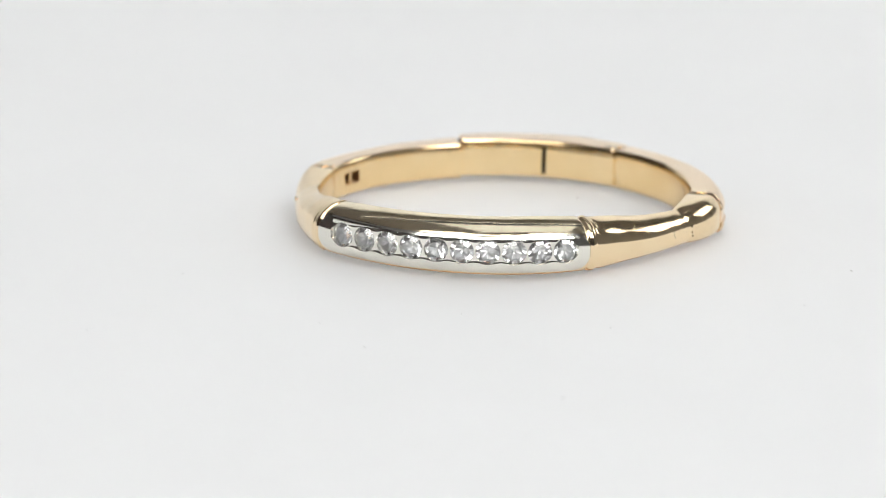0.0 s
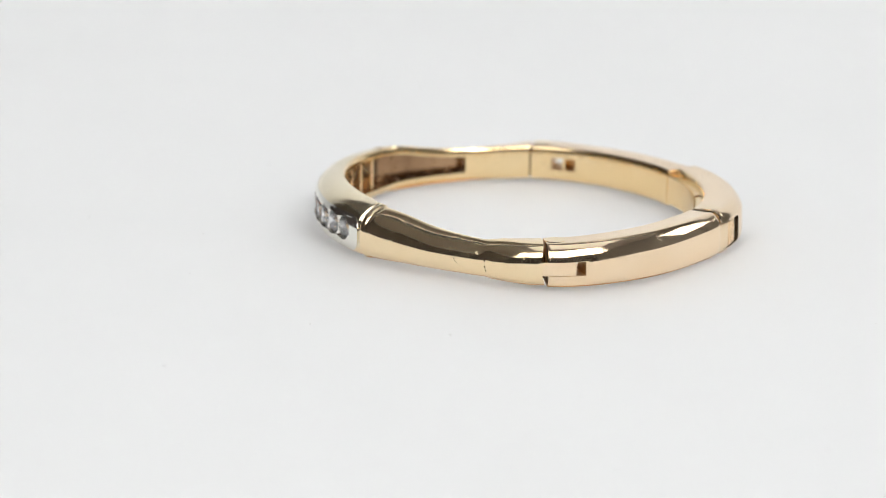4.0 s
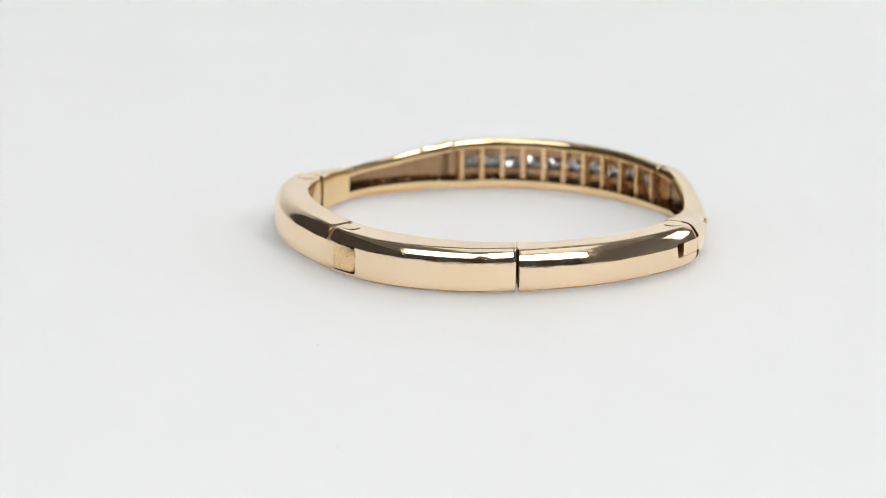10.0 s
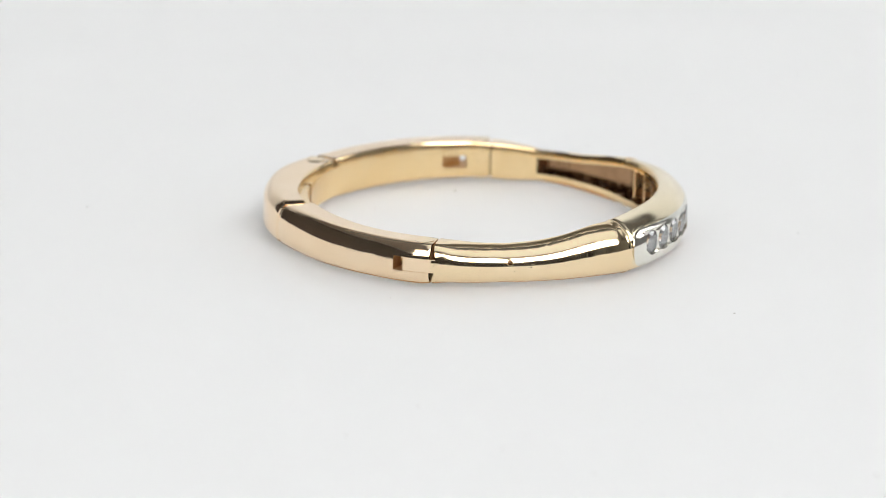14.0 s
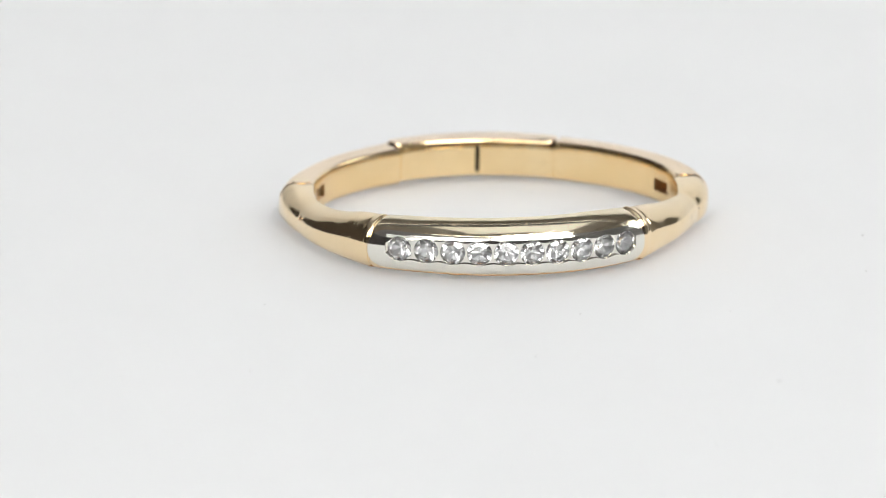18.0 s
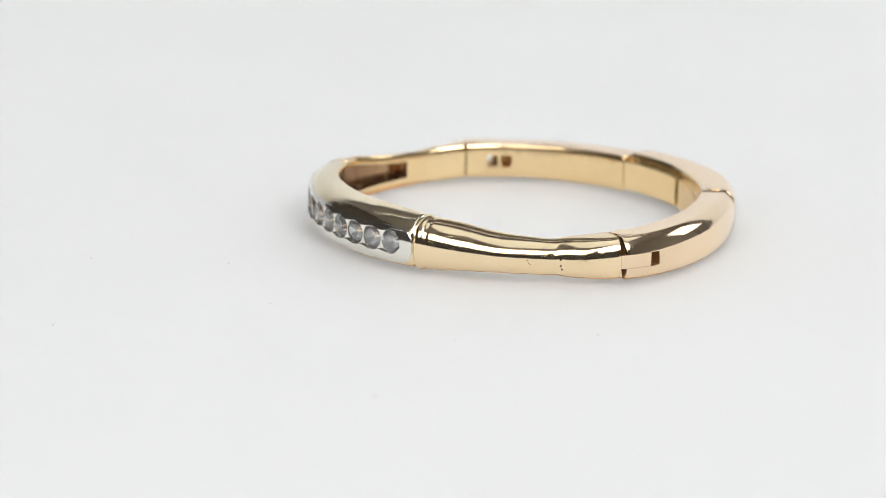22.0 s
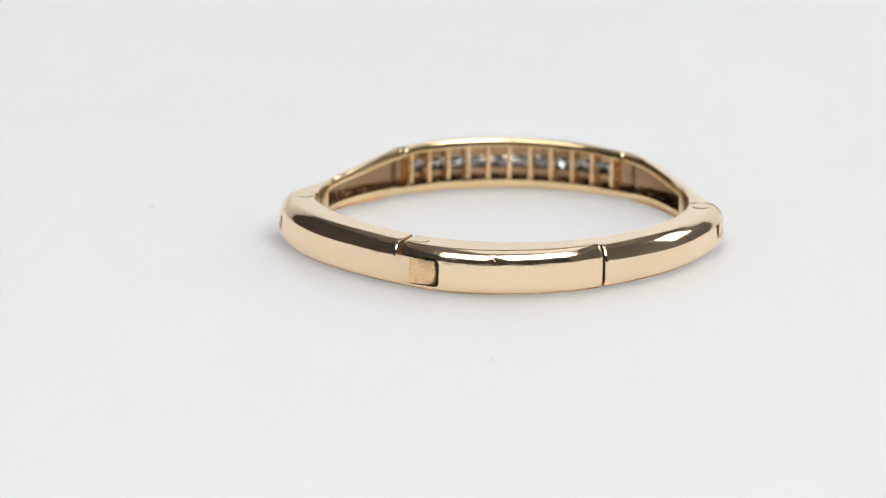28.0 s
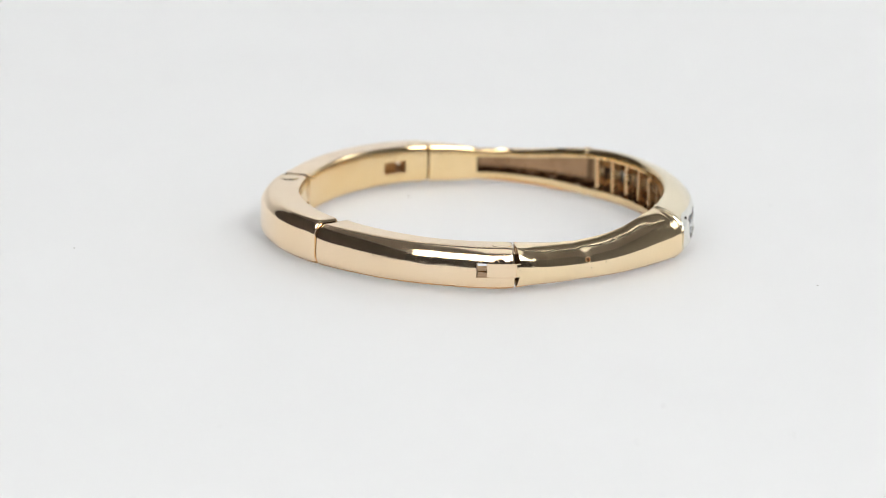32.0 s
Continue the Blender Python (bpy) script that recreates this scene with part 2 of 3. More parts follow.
def sweep(p0, p1, bevel=0.05, step=1.1, **kw):
    """A bmesh of the band from angle p0 to p1, with softened ends."""
    n = max(2, round((p1 - p0) / step))
    e = math.degrees(bevel / 10.0)
    inner = [p0 + (p1 - p0) * i / n for i in range(1, n)] + [at + d * 0.2 for at in (222.9, 226.2, 308.1, 311.8) for d in range(-5, 6) if p0 + 1 < at < p1 - 1]
    stations = [(p0, bevel), (p0 + e * 0.3, bevel * 0.3), (p0 + e, 0)] + [(q, 0) for q in sorted(inner)] + [(p1 - e, 0), (p1 - e * 0.3, bevel * 0.3), (p1, bevel)]
    bm = bmesh.new()
    rows = [[bm.verts.new(polar(r, phi, z)) for r, z in section(phi, s, **kw)] for phi, s in stations]
    for k, (a, b) in enumerate(zip(rows, rows[1:])):
        for i in range(len(a)):
            j = (i + 1) % len(a)
            face = bm.faces.new((a[i], a[j], b[j], b[i]))
            # the bottom edge takes the gold with the warm glow in its colour
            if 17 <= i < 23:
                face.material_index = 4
            elif len(a) - 9 < i < len(a) - 1:
                face.material_index = 2
            elif i < 14 and 226.3 < stations[k][0] < 308.2:
                face.material_index = 3
    # end caps take the second material, darkened on most pieces to shade the seams
    bm.faces.new(rows[0]).material_index = 1
    bm.faces.new(rows[-1][::-1]).material_index = 1
    bmesh.ops.recalc_face_normals(bm, faces=bm.faces)
    return bm


def slab(p0, p1, r0, r1, z0, z1, step=1.5, bevel=0.0):
    """A curved bar between two angles; z0 and z1, r0 and r1 may be functions of the angle."""
    def val(v, phi):
        return v(phi) if callable(v) else v
    n = max(1, round((p1 - p0) / step))
    bm = bmesh.new()
    rows = []
    for i in range(n + 1):
        phi = p0 + (p1 - p0) * i / n
        rows.append([bm.verts.new(polar(val(r, phi), phi, val(z, phi))) for r, z in ((r0, z0), (r1, z0), (r1, z1), (r0, z1))])
    for a, b in zip(rows, rows[1:]):
        for i in range(4):
            j = (i + 1) % 4
            bm.faces.new((a[i], a[j], b[j], b[i]))
    bm.faces.new(rows[0])
    bm.faces.new(rows[-1][::-1])
    bmesh.ops.recalc_face_normals(bm, faces=bm.faces)
    if bevel:
        sharp = [e for e in bm.edges if len(e.link_faces) == 2 and e.calc_face_angle(0) > 0.6]
        bmesh.ops.bevel(bm, geom=sharp, offset=bevel, segments=2, affect="EDGES", clamp_overlap=True)
    return bm


def rod(phi, r, z0, z1, radius, seg=24):
    """An upright pin."""
    bm = bmesh.new()
    bmesh.ops.create_cone(bm, cap_ends=True, segments=seg, radius1=radius, radius2=radius, depth=z1 - z0, matrix=Matrix.Translation(polar(r, phi, (z0 + z1) / 2)))
    return bm


def cut(bm, cutters, sharp=32):
    """The solid bm less the cutters; cut faces take the second material."""
    def temp(b, mats):
        me = bpy.data.meshes.new("work")
        bmesh.ops.recalc_face_normals(b, faces=b.faces)
        b.to_mesh(me)
        b.free()
        for m in mats:
            me.materials.append(m)
        return new("work", me)
    base = temp(bm, (GOLD, GOLD_HOLLOW_SHADE, GOLD_BOUNCE, GOLD_PALE, GOLD_UNDER_GLOW))
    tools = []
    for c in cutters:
        t = temp(c, (GOLD, GOLD_HOLLOW_SHADE, GOLD_BOUNCE, GOLD_PALE, GOLD_UNDER_GLOW))
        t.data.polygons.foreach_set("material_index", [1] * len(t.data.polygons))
        tools.append(t)
        mod = base.modifiers.new("cut", "BOOLEAN")
        mod.operation, mod.solver, mod.object = "DIFFERENCE", "EXACT", t
    bpy.context.view_layer.update()
    got = base.evaluated_get(bpy.context.evaluated_depsgraph_get())
    me = bpy.data.meshes.new_from_object(got)
    for o in (base, *tools):
        old = o.data
        bpy.data.objects.remove(o)
        bpy.data.meshes.remove(old)
    me.transform(Matrix.Scale(MM, 4))
    me.shade_smooth()
    me.set_sharp_from_angle(angle=radians(sharp))
    return me


# ---- the large structure ----
def tabletop():
    bm = bmesh.new()
    bmesh.ops.create_cube(bm, size=1, matrix=Matrix.Translation((0, 0.1, -0.035)) @ Matrix.Diagonal((1.6, 1.4, 0.03, 1)))
    bmesh.ops.bevel(bm, geom=list(bm.edges), offset=0.004, segments=2, affect="EDGES")
    ob = new("tabletop", finish(bm, 1))
    ob.data.materials.append(PAPER_WHITE)
    return tagged(ob, "plain white tabletop under the turntable", "table", kind="structure")


def backdrop():
    """A white paper sweep behind the table."""
    bm = bmesh.new()
    prof = [(0.30, -0.018), (0.42, -0.018)] + [(0.42 + 0.25 * math.sin(radians(a)), 0.232 - 0.25 * math.cos(radians(a))) for a in range(10, 91, 10)] + [(0.67, 0.4), (0.67, 0.55)]
    rows = []
    for y, z in prof:
        rows.append([bm.verts.new((x, y, z)) for x in (-0.75, 0.75)] + [bm.verts.new((x, y + 0.001, z - 0.0015)) for x in (0.75, -0.75)])
    for a, b in zip(rows, rows[1:]):
        for i in range(4):
            bm.faces.new((a[i], a[(i + 1) % 4], b[(i + 1) % 4], b[i]))
    bm.faces.new(rows[0])
    bm.faces.new(rows[-1][::-1])
    ob = new("backdrop", finish(bm, 1))
    ob.data.materials.append(PAPER_WHITE)
    return tagged(ob, "white paper sweep curving up behind the turntable", "backdrop", kind="structure")


def room():
    for name, size, at in (("wall_north", (3.2, 0.1, 2.4), (0, 1.65, 0.4)), ("wall_south", (3.2, 0.1, 2.4), (0, -1.65, 0.4)), ("wall_east", (0.1, 3.2, 2.4), (1.65, 0, 0.4)),
                           ("wall_west", (0.1, 3.2, 2.4), (-1.65, 0, 0.4)), ("ceiling", (3.4, 3.4, 0.1), (0, 0, 1.65)), ("floor", (3.4, 3.4, 0.1), (0, 0, -0.85))):
        bm = bmesh.new()
        bmesh.ops.create_cube(bm, size=1, matrix=Matrix.Translation(at) @ Matrix.Diagonal((*size, 1)))
        ob = new(name, finish(bm, 1))
        ob.data.materials.append({"ceiling": CEILING_WHITE, "wall_south": WALL_DARK, "wall_west": WALL_BROWN}.get(name, WALL_PALE))
        tagged(ob, {"ceiling": "plain white studio ", "wall_south": "plain dark studio ", "wall_west": "plain brown studio "}.get(name, "plain pale grey studio ") + name.split("_")[0], name.split("_")[0], kind="structure")


def softbox(eye, target, wide, high, watts, colour, stand):
    """A box lamp: black shell, white diffuser, with the light that it gives."""
    m = look(eye, target)
    box = new("softbox")
    box.matrix_basis = m
    tagged(box, "black softbox lamp with a white diffuser, out of view", "lamp", group="studio lamps")
    bm = bmesh.new()
    w, h = wide / 2, high / 2
    ring_f = [bm.verts.new((x * w, y * h, 0.004)) for x, y in ((-1, -1), (1, -1), (1, 1), (-1, 1))]
    ring_b = [bm.verts.new((x * w * 0.25, y * h * 0.25, 0.16)) for x, y in ((-1, -1), (1, -1), (1, 1), (-1, 1))]
    for i in range(4):
        bm.faces.new((ring_f[i], ring_f[(i + 1) % 4], ring_b[(i + 1) % 4], ring_b[i]))
    bm.faces.new(ring_b)
    bm.faces.new(ring_f[::-1])
    part("shell", finish(bm, 1), LAMP_SHELL, box)
    bm = bmesh.new()
    bmesh.ops.create_cube(bm, size=1, matrix=Matrix.Diagonal((wide * 0.97, high * 0.97, 0.004, 1)))
    # stand: a pole down to the floor on a round foot
    at = m.inverted() @ Matrix.Translation((*stand, 0))
    top = eye[2] + 0.05
    pole = bmesh.new()
    bmesh.ops.create_cone(pole, cap_ends=True, segments=16, radius1=0.012, radius2=0.012, depth=top + 0.79, matrix=at @ Matrix.Translation((0, 0, (top - 0.79) / 2)))
    part("pole", finish(pole, 1), LAMP_SHELL, box)
    foot = bmesh.new()
    bmesh.ops.create_cone(foot, cap_ends=True, segments=32, radius1=0.14, radius2=0.12, depth=0.02, matrix=at @ Matrix.Translation((0, 0, -0.79)))
    part("foot", finish(foot, 1), LAMP_SHELL, box)
    part("diffuser", finish(bm, 1), glow("lit_diffuser", colour, watts / (wide * high)), box, "lit white diffuser cloth")
    return box


# ---- turntable and ring ----
TURN = 360.0 / 19.1105
CENTRE = (-0.0000455, 0.0005536)
PHASE = -12.0


def turntable():
    bm = bmesh.new()
    bmesh.ops.create_cone(bm, cap_ends=True, segments=128, radius1=0.16, radius2=0.16, depth=0.012, matrix=Matrix.Translation((0, 0, -0.006)))
    rim = [e for e in bm.edges if len(e.link_faces) == 2 and e.calc_face_angle(0) > 1]
    bmesh.ops.bevel(bm, geom=rim, offset=0.0015, segments=3, affect="EDGES")
    base = new("turntable")
    tagged(base, "round white turntable with a satin pearl-white top", "turntable")
    base.location = (0, 0, 0)
    part("platter", finish(bm, 1), TABLE_WHITE, base)
    bm = bmesh.new()
    bmesh.ops.create_cone(bm, cap_ends=True, segments=48, radius1=0.05, radius2=0.05, depth=0.009, matrix=Matrix.Translation((0, 0, -0.0160)))
    part("foot", finish(bm, 1), LAMP_SHELL, base)
    rnd = random.Random(11)
    bm = bmesh.new()
    for _ in range(46):
        a, r = rnd.uniform(0, 6.283), 0.005 + 0.04 * rnd.random() ** 0.7
        if 0.0075 < r < 0.0125:
            continue
        size = rnd.uniform(0.000018, 0.00005)
        m = Matrix.Translation((r * math.cos(a), r * math.sin(a), size * 0.25)) @ Matrix.Rotation(rnd.uniform(0, 6.28), 4, "Z") @ Matrix.Diagonal((rnd.uniform(0.6, 2.2), 0.7, 0.4, 1))
        bmesh.ops.create_icosphere(bm, subdivisions=1, radius=size, matrix=m)
    tagged(part("dust_specks", finish(bm, 1), DUST, base, "tiny grey dust specks on the platter"), kind="stuff")
    return base


def hollow_half(phi):
    return lerp_table([(192, 0.40), (205, 0.52), (218, 0.72), (228, 0.84), (270, 0.88), (304, 0.84), (318, 0.66), (334, 0.48), (350, 0.40)], phi)[0]


def hollow_mid(phi):
    t = lerp_table(SHANK, phi)
    return (t[2] + t[3]) / 2


STONE_Z = 1.28
STONES = [234.9 + 7.33 * i for i in range(10)]


def hollow_cutter():
    return slab(193.0, 350.2, 7.2, lambda p: lerp_table(SHANK, p)[0] + 0.72, lambda p: hollow_mid(p) - hollow_half(p), lambda p: hollow_mid(p) + hollow_half(p))


def front_body():
    bm = sweep(171.45, 365.85, bevel=0.04)
    hollow = hollow_cutter()
    channel = slab(STONES[0] - 3.7, STONES[-1] + 3.7, 7.2, 11.0, STONE_Z - 0.33, STONE_Z + 0.33)
    seat = slab(STONES[0] - 3.7, STONES[-1] + 3.7, lambda p: lerp_table(SHANK, p)[1] - 0.5, 11.0, STONE_Z - 0.68, STONE_Z + 0.68)
    def pit(phi, z, radius, depth):
        b = bmesh.new()
        ro = lerp_table(SHANK, phi)[1]
        bmesh.ops.create_cone(b, cap_ends=True, segments=14, radius1=radius, radius2=radius, depth=depth * 2, matrix=Matrix.Translation(polar(ro, phi, z)) @ Matrix.Rotation(radians(phi), 4, "Z") @ Matrix.Rotation(radians(90), 4, "Y"))
        return b
    pits = [pit(191.5, 1.13, 0.125, 0.25), pit(197.1, 0.9, 0.04, 0.15), pit(350.2, 1.1, 0.055, 0.2), pit(350.3, 0.8, 0.045, 0.2), pit(350.6, 0.62, 0.04, 0.2),
            pit(341.8, 1.12, 0.03, 0.06), pit(341.4, 1.02, 0.035, 0.06), pit(341.7, 0.9, 0.03, 0.06), pit(342.2, 0.83, 0.025, 0.06), pit(192.6, 0.72, 0.03, 0.08)]
    wedges = [slab(364.6, 367, 10.0, 12.0, 1.30, lambda p: 1.34 + max(0.0, p - 364.6) * 0.75, step=0.3), slab(364.9, 367, 10.0, 12.0, lambda p: 0.64 - max(0.0, p - 364.9) * 0.6, 0.68, step=0.3),
              slab(170, 172.6, 9.8, 12.0, 1.30, lambda p: 1.34 + max(0.0, 172.6 - p) * 0.7, step=0.3), slab(170, 172.2, 9.8, 12.0, lambda p: 0.64 - max(0.0, 172.2 - p) * 0.6, 0.68, step=0.3)]
    return cut(bm, [hollow, channel, seat, *pits, *wedges])


def plate():
    """The white-metal plate laid over the front, with an oblong opening for the stones."""
    bm = bmesh.new()
    p0, p1, zc, half = 226.3, 308.1, 1.17, 0.87
    n = 90
    rows = []
    for i in range(n + 1):
        phi = p0 + (p1 - p0) * (0.5 - 0.5 * math.cos(math.pi * i / n))
        ri, ro, zb, zt, nn, share = lerp_table(SHANK, phi)
        e = min(phi - p0, p1 - phi) * math.pi / 180 * 9.6
        k = 1 if e > 0.9 else max(0.03, 1 - (1 - e / 0.9) ** 2.6) ** (1 / 2.6)
        zm, hh = (zb + zt) / 2, (zt - zb) / 2
        row = []
        for j in range(21):
            z = zc + half * k * (-1 + 2 * j / 20)
            s = max(-0.985, min(0.985, (z - zm) / hh))
            a = math.degrees(math.asin(s ** (nn / 2) if s >= 0 else -abs(s) ** (max(nn, UNDER) / 2)))
            row.append((phi, a))
        rows.append(row)
    top = [[bm.verts.new(outer_point(p, a, 0.03 if 0 < j < 20 and 0 < i < n else 0.012)) for j, (p, a) in enumerate(row)] for i, row in enumerate(rows)]
    low = [[bm.verts.new(outer_point(p, a, -0.12)) for p, a in row] for row in rows]
    for i in range(n):
        for j in range(20):
            bm.faces.new((top[i][j], top[i + 1][j], top[i + 1][j + 1], top[i][j + 1]))
            bm.faces.new((low[i][j], low[i][j + 1], low[i + 1][j + 1], low[i + 1][j]))
        for j in (0, 20):
            bm.faces.new((top[i][j], top[i + 1][j], low[i + 1][j], low[i][j]))
    for i in (0, n):
        for j in range(20):
            bm.faces.new((top[i][j], top[i][j + 1], low[i][j + 1], low[i][j]))
    # the opening follows the stones: a string of round bites
    c = bmesh.new()
    q0, q1, m = STONES[0] - 3.5, STONES[-1] + 3.5, 150
    strip = []
    for i in range(m + 1):
        phi = q0 + (q1 - q0) * i / m
        near = min(abs(phi - s) for s in STONES)
        e = min(phi - q0, q1 - phi) * math.pi / 180 * 9.6
        h = 0.525 + 0.05 * math.cos(math.pi * near / 3.665)
        if e < 0.5:
            h *= max(0.25, 1 - (1 - e / 0.5) ** 2) ** 0.5
        strip.append([c.verts.new(polar(r, phi, z)) for r, z in ((8.6, STONE_Z - h), (11, STONE_Z - h), (11, STONE_Z + h), (8.6, STONE_Z + h))])
    for a, b in zip(strip, strip[1:]):
        for i in range(4):
            c.faces.new((a[i], a[(i + 1) % 4], b[(i + 1) % 4], b[i]))
    c.faces.new(strip[0])
    c.faces.new(strip[-1][::-1])
    return cut(bm, [c])


def diamond_mesh(turned):
    """A small single-cut stone, girdle 1.26 mm across, table facing +x."""
    bm = bmesh.new()
    R, T, top, low, q = 0.625, 0.38, 0.18, -0.56, math.pi / 8

    def ring_pt(r, x, k):
        a = 2 * math.pi * (k + turned) / 16
        return bm.verts.new((x, r * math.cos(a), r * math.sin(a)))
    tab = [ring_pt(T, top, 2 * i) for i in range(8)]
    # girdle points between two facets lie on the facet's plane
    up = (R - R * math.cos(q)) / ((R - T) * math.cos(q)) * (top - 0.02)
    dn = (R - R * math.cos(q)) / (R * math.cos(q)) * (low + 0.02)
    g1 = [ring_pt(R, 0.02 if k % 2 == 0 else 0.02 - up, k) for k in range(16)]
    g0 = [ring_pt(R, -0.05 if k % 2 == 0 else -0.05 - dn, k) for k in range(16)]
    cul = bm.verts.new((low - 0.03, 0, 0))
    bm.faces.new(tab)
    for i in range(8):
        j = (i + 1) % 8
        bm.faces.new((tab[i], g1[2 * i], g1[2 * i + 1], g1[(2 * i + 2) % 16], tab[j]))
        bm.faces.new((cul, g0[(2 * i + 2) % 16], g0[2 * i + 1], g0[2 * i]))
    for i in range(16):
        bm.faces.new((g1[i], g0[i], g0[(i + 1) % 16], g1[(i + 1) % 16]))
    bmesh.ops.recalc_face_normals(bm, faces=bm.faces)
    me = bpy.data.meshes.new("stone")
    bm.to_mesh(me)
    bm.free()
    me.transform(Matrix.Scale(MM, 4))
    me.materials.append(DIAMOND)
    return me


def bead(phi, at, wide, proud):
    """How far a rounded collar stands proud of the band."""
    return (proud + 0.075) * max(0.0, 1 - ((phi - at) / (wide + 0.03)) ** 2) ** 0.5 - 0.075


def hinged_ring():
    ring = new("hinged_ring")
    tagged(ring, "yellow gold hinged ring with ten channel-set diamonds, lying on the turntable", "ring")
    front = part("front_band", front_body(), (GOLD, GOLD_HOLLOW_SHADE), ring)
    setting = part("setting_plate", plate(), (WHITE_GOLD, WHITE_GOLD), ring, "white gold plate with an oblong opening")
    # white web in which the stones sit, with a round hole for each
    web = slab(STONES[0] - 3.6, STONES[-1] + 3.6, lambda p: lerp_table(SHANK, p)[1] - 0.34, lambda p: lerp_table(SHANK, p)[1] - 0.12, STONE_Z - 0.64, STONE_Z + 0.64)
    holes = []
    for phi in STONES:
        b = bmesh.new()
        bmesh.ops.create_cone(b, cap_ends=True, segments=28, radius1=0.585, radius2=0.585, depth=1.0, matrix=Matrix.Translation(polar(lerp_table(SHANK, phi)[1] - 0.2, phi, STONE_Z)) @ Matrix.Rotation(radians(phi), 4, "Z") @ Matrix.Rotation(radians(90), 4, "Y"))
        holes.append(b)
    part("stone_web", cut(web, holes), (WHITE_GOLD, WHITE_GOLD), setting, "thin white gold web round the stones")
    # stones
    cuts = [diamond_mesh(k / 3) for k in range(3)]
    rnd = random.Random(4)
    for phi in STONES:
        ro = lerp_table(SHANK, phi)[1]
        ob = new("diamond", cuts[rnd.randrange(3)])
        ob.parent = setting
        tagged(ob, "small round single-cut diamond")
        ob.matrix_basis = Matrix.Translation(polar(ro - 0.225, phi, STONE_Z + rnd.uniform(-0.02, 0.02)) * MM) @ pose(0, 0, 0, rz=phi + rnd.uniform(-3, 3)) @ pose(0, 0, 0, rnd.uniform(0, 45), rnd.uniform(-3, 3), 0)
    # ribs between the stones, behind them
    for i in range(11):
        phi = STONES[0] - 3.665 + 7.33 * i
        ri = lerp_table(SHANK, phi)[0]
        zm, hh = hollow_mid(phi), hollow_half(phi) + 0.03
        part("rib", finish(slab(phi - 0.75, phi + 0.75, ri + 0.24, ri + 0.74, zm - hh, zm + hh, bevel=0.03)), GOLD_SATIN, front, "satin gold rib behind the stones")
    # collars beside the plate
    for phi, wide, proud in ((225.2, 0.75, 0.02), (309.8, 1.25, 0.05)):
        swell = functools.partial(bead, at=phi, wide=wide, proud=proud)
        part("collar", cut(sweep(phi - wide, phi + wide, bevel=0.01, step=0.12, grow=swell), [hollow_cutter()]), (GOLD, GOLD_HOLLOW_SHADE), front)
    # links
    def groove(p0, p1, z0=0.66, z1=1.32, r0=9.75):
        return slab(p0, p1, r0, 12.0, z0, z1)
    one = sweep(6.15, 62.7, bevel=0.07)
    link_one = part("link", cut(one, [groove(5.5, 15.4), slab(13.7, 21.6, 8.0, 9.9, 0.70, 1.34)]), (GOLD_ROSE, GOLD_CUT_SHADE), ring)
    three = sweep(115.2, 171.15, bevel=0.1)
    link_three = part("link", cut(three, [groove(161.6, 172), slab(155.9, 164.0, 8.0, 9.9, 0.70, 1.34)]), (GOLD_ROSE, GOLD_CUT_SHADE), ring)
    part("window_post", finish(slab(159.4, 160.5, 9.02, 9.95, 0.68, 1.36, bevel=0.02)), GOLD_BOUNCE, link_three, "small gold post across the inner window")
    def pocket_corner(p):
        """How far the rounded end of the clasp pocket draws in."""
        u = min(1.0, max(0.0, (p - 73.1) / 1.2))
        return 0.24 * (1 - math.sqrt(1 - u * u))
    two = sweep(63.9, 114.65, bevel=0.12, r_in=9.35)
    link_two = part("clasp_link", cut(two, [slab(62.0, 74.3, 8.0, 12.6, lambda p: 0.26 + pocket_corner(p), lambda p: 1.56 - pocket_corner(p), step=0.2), slab(87.0, 88.4, 8.0, 10.3, 0.3, 1.75)]), (GOLD_ROSE, GOLD_POCKET_SHADE), ring)
    # added dark sheet: paints the pocket's shade over the gold behind it
    part("pocket_shade_sheet", finish(slab(70.4, 74.25, 9.3, 9.42, 0.28, 1.54)), GOLD_POCKET_SHADE, link_two, "near-black sheet for the deep shade in the clasp pocket")
    # tongues that run from piece to piece
    def tongue_inner(p):
        return lerp_table([(62, 9.24), (70, 9.14), (90, 9.0), (115.3, 8.9)], p)[0]
    part("hinge_tongue", finish(slab(4.9, 13.0, 9.7, lambda p: lerp_table(SHANK, p)[1] - 0.05, 0.67, 1.31, step=0.5)), GOLD_ROSE, ring)
    part("hinge_tongue", finish(slab(164.2, 172.6, 9.7, lambda p: lerp_table(SHANK, p)[1] - 0.05, 0.67, 1.31, step=0.5)), GOLD_ROSE, ring)
    def tongue_piece(p0, p1, grow, low):
        return cut(sweep(p0, p1, bevel=0.012, step=0.4, grow=grow, r_in=9.3), [slab(61, 75, 8, 12, 1.5, 3), slab(61, 75, 8, 12, -1, low)])
    tongue = part("clasp_tongue", tongue_piece(61.9, 66.6, -0.006, 0.03), (GOLD_BRUSHED, GOLD_SATIN), ring, "worn gold tongue of the clasp")
    part("filed_tip", tongue_piece(66.55, 73.75, lambda q: -0.008 - 0.06 * max(0.0, q - 66.55) / 6.5 - 0.12 * (max(0.0, q - 71.4) / 1.7) ** 2, 0.3), (GOLD_SATIN, GOLD_SATIN), tongue, "filed matt gold tip sloping inwards")
    part("inner_tongue", finish(slab(62.6, 87.0, tongue_inner, 9.37, 0.22, 1.72, bevel=0.05)), GOLD_BOUNCE, ring)
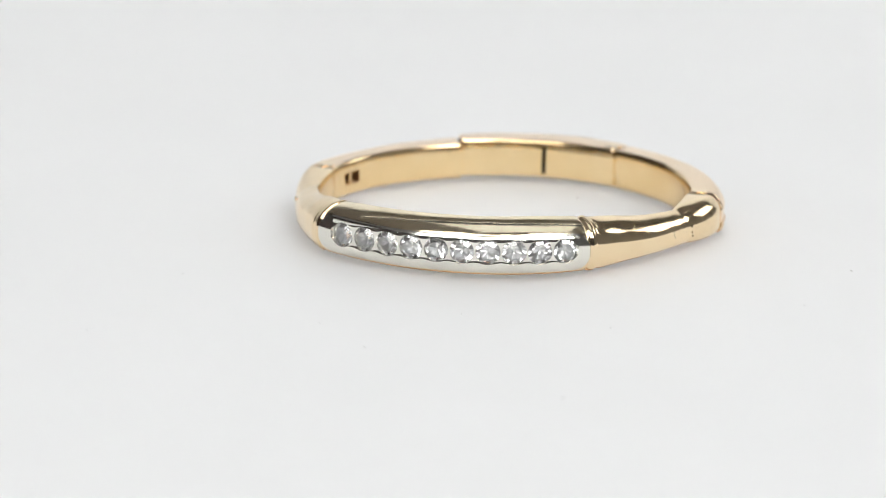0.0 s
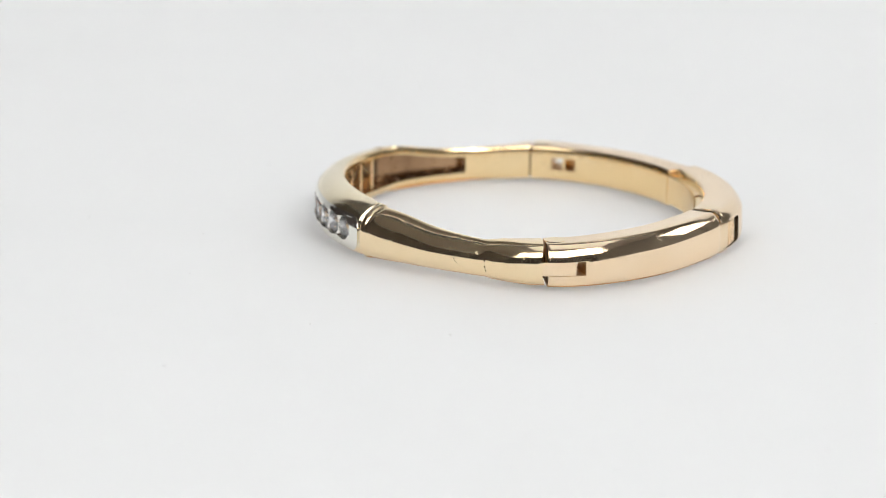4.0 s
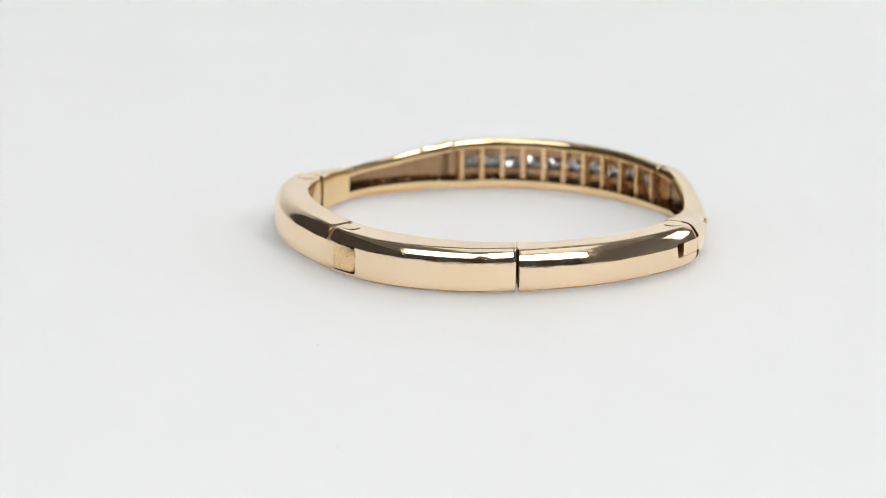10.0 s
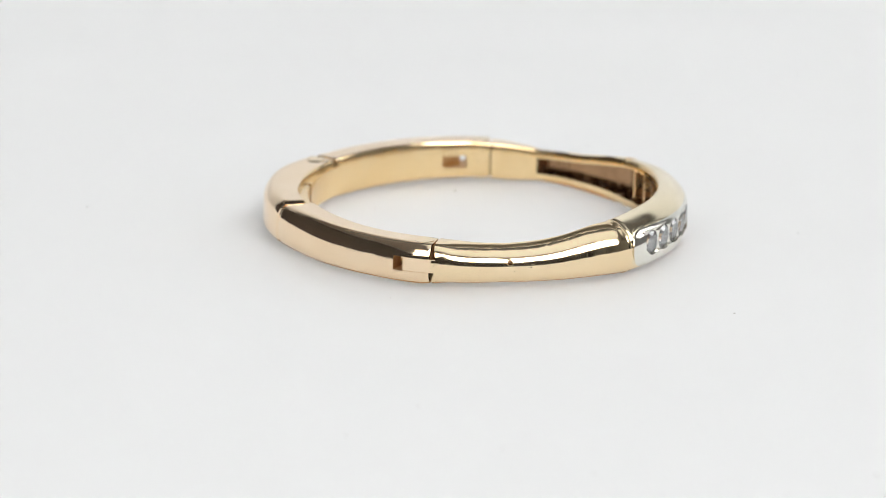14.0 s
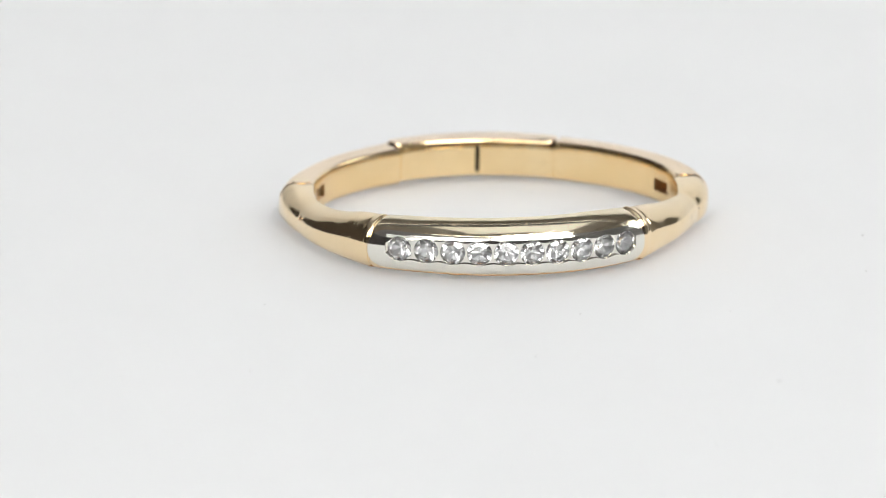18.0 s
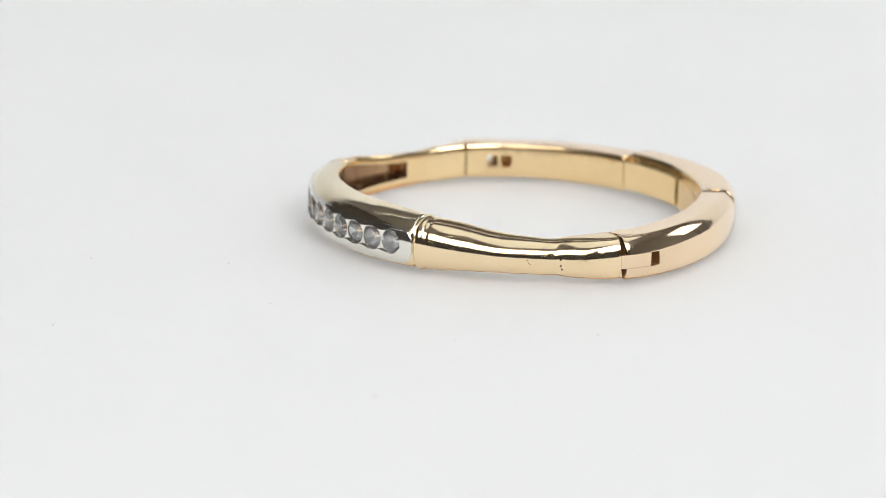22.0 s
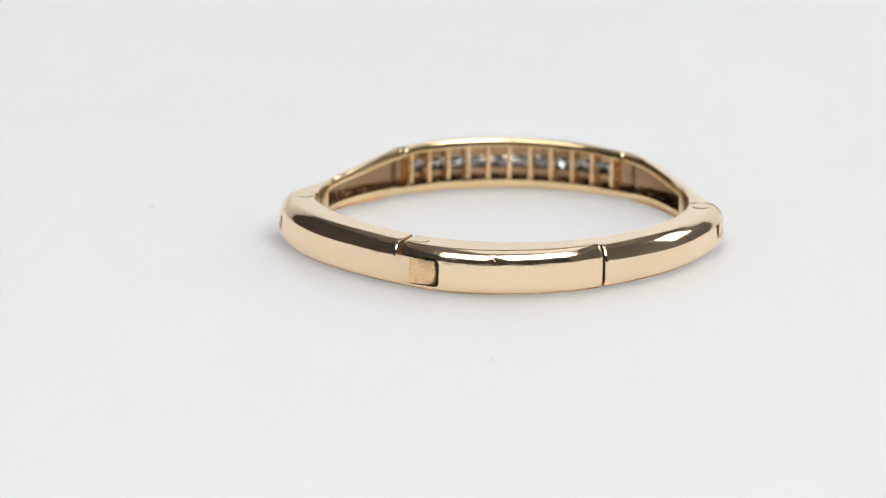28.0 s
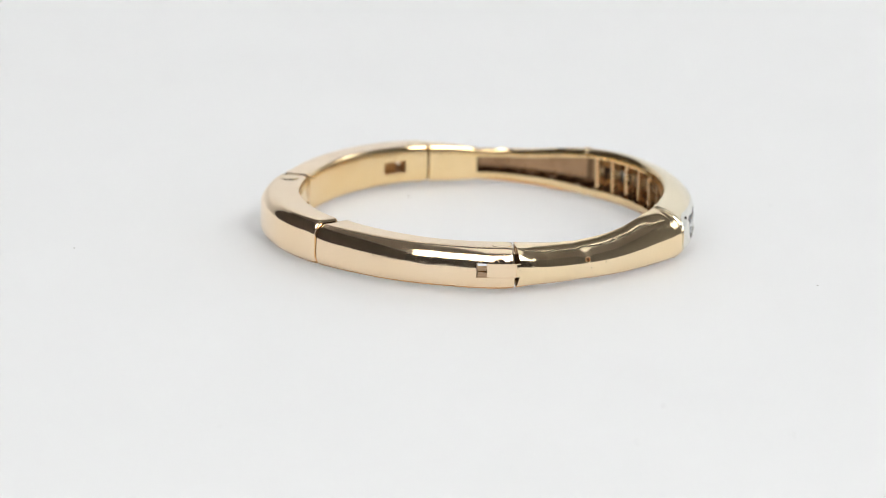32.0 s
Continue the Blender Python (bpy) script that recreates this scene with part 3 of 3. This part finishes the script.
    part("inner_tongue", finish(slab(88.4, 115.3, tongue_inner, 9.37, 0.22, 1.72, bevel=0.05)), GOLD_BOUNCE, ring)
    rim = bmesh.new()
    ro = lerp_table(SHANK, 191.5)[1]
    for a in range(18):
        for b in range(6):
            u, v = 2 * math.pi * a / 18, 2 * math.pi * b / 6
            rim.verts.new(Vector(((0.132 + 0.014 * math.cos(v)) * math.cos(u), (0.132 + 0.014 * math.cos(v)) * math.sin(u), 0.014 * math.sin(v))))
    rim.verts.ensure_lookup_table()
    for a in range(18):
        for b in range(6):
            rim.faces.new([rim.verts[k] for k in (a * 6 + b, (a + 1) % 18 * 6 + b, (a + 1) % 18 * 6 + (b + 1) % 6, a * 6 + (b + 1) % 6)])
    bmesh.ops.transform(rim, verts=rim.verts, matrix=Matrix.Translation(polar(ro - 0.02, 191.5, 1.13)) @ Matrix.Rotation(radians(191.5), 4, "Z") @ Matrix.Rotation(radians(90), 4, "Y"))
    part("hole_rim", finish(rim), GOLD, front)
    # solid knuckles inside the two hinges, in darkened gold to close the gaps
    part("hinge_knuckle", finish(slab(3.5, 8.5, 9.36, 10.05, 0.3, 1.72, bevel=0.03)), GOLD_HOLLOW_SHADE, ring)
    part("hinge_knuckle", finish(slab(169, 173.6, 9.2, 9.85, 0.3, 1.65, bevel=0.03)), GOLD_HOLLOW_SHADE, ring)
    # hinge pins, flush in the top faces
    for phi, holder in ((9.0, link_one), (67.0, link_two), (168.0, link_three)):
        t = lerp_table(SHANK, phi)
        rm = {9.0: 9.85, 67.0: 10.12}.get(phi, 9.7)
        part("hinge_pin", finish(rod(phi, rm, t[2] + 0.05, t[3] + 0.034, 0.46, 40)), GOLD, holder)
    return ring


tabletop()
backdrop()
room()
COOL, NEUTRAL = (0.93, 0.97, 1.0), (0.99, 0.985, 0.97)
softbox((-0.28, -0.66, 0.72), (0, 0, 0), 0.66, 0.42, 1.05, NEUTRAL, (-0.31, -0.76))
softbox((0.38, -0.62, 0.76), (0, 0, 0), 0.66, 0.42, 2.65, NEUTRAL, (0.43, -0.71))
softbox((0.90, 0.40, 0.55), (0, 0.0, 0), 0.36, 0.36, 0.34, COOL, (1.0, 0.43))
# dim overhead panel added for the glow that the gold mirrors from above
softbox((0.17, 0.04, 1.15), (0.02, 0.0, 0), 1.0, 0.9, 0.55, COOL, (1.0, 0.95))
# added only to brighten the unseen backdrop mirrored in the top faces
softbox((0.0, 0.3, 0.62), (0, 0.67, 0.441), 0.9, 0.16, 0.6, NEUTRAL, (-1.0, 0.95))
platter = turntable()
ring = hinged_ring()


def motions():
    rows_table, rows_ring = [], []
    for i in range(65):
        t = i * 0.5
        turn = -TURN * t
        rows_table.append((t, pose(0, 0, 0, rz=turn)))
        c = Matrix.Rotation(radians(turn), 4, "Z") @ Vector((*CENTRE, 0.0))
        rows_ring.append((t, pose(c.x, c.y, 0.00002, rz=turn + PHASE)))
    walk(platter, rows_table)
    walk(ring, rows_ring)


motions()
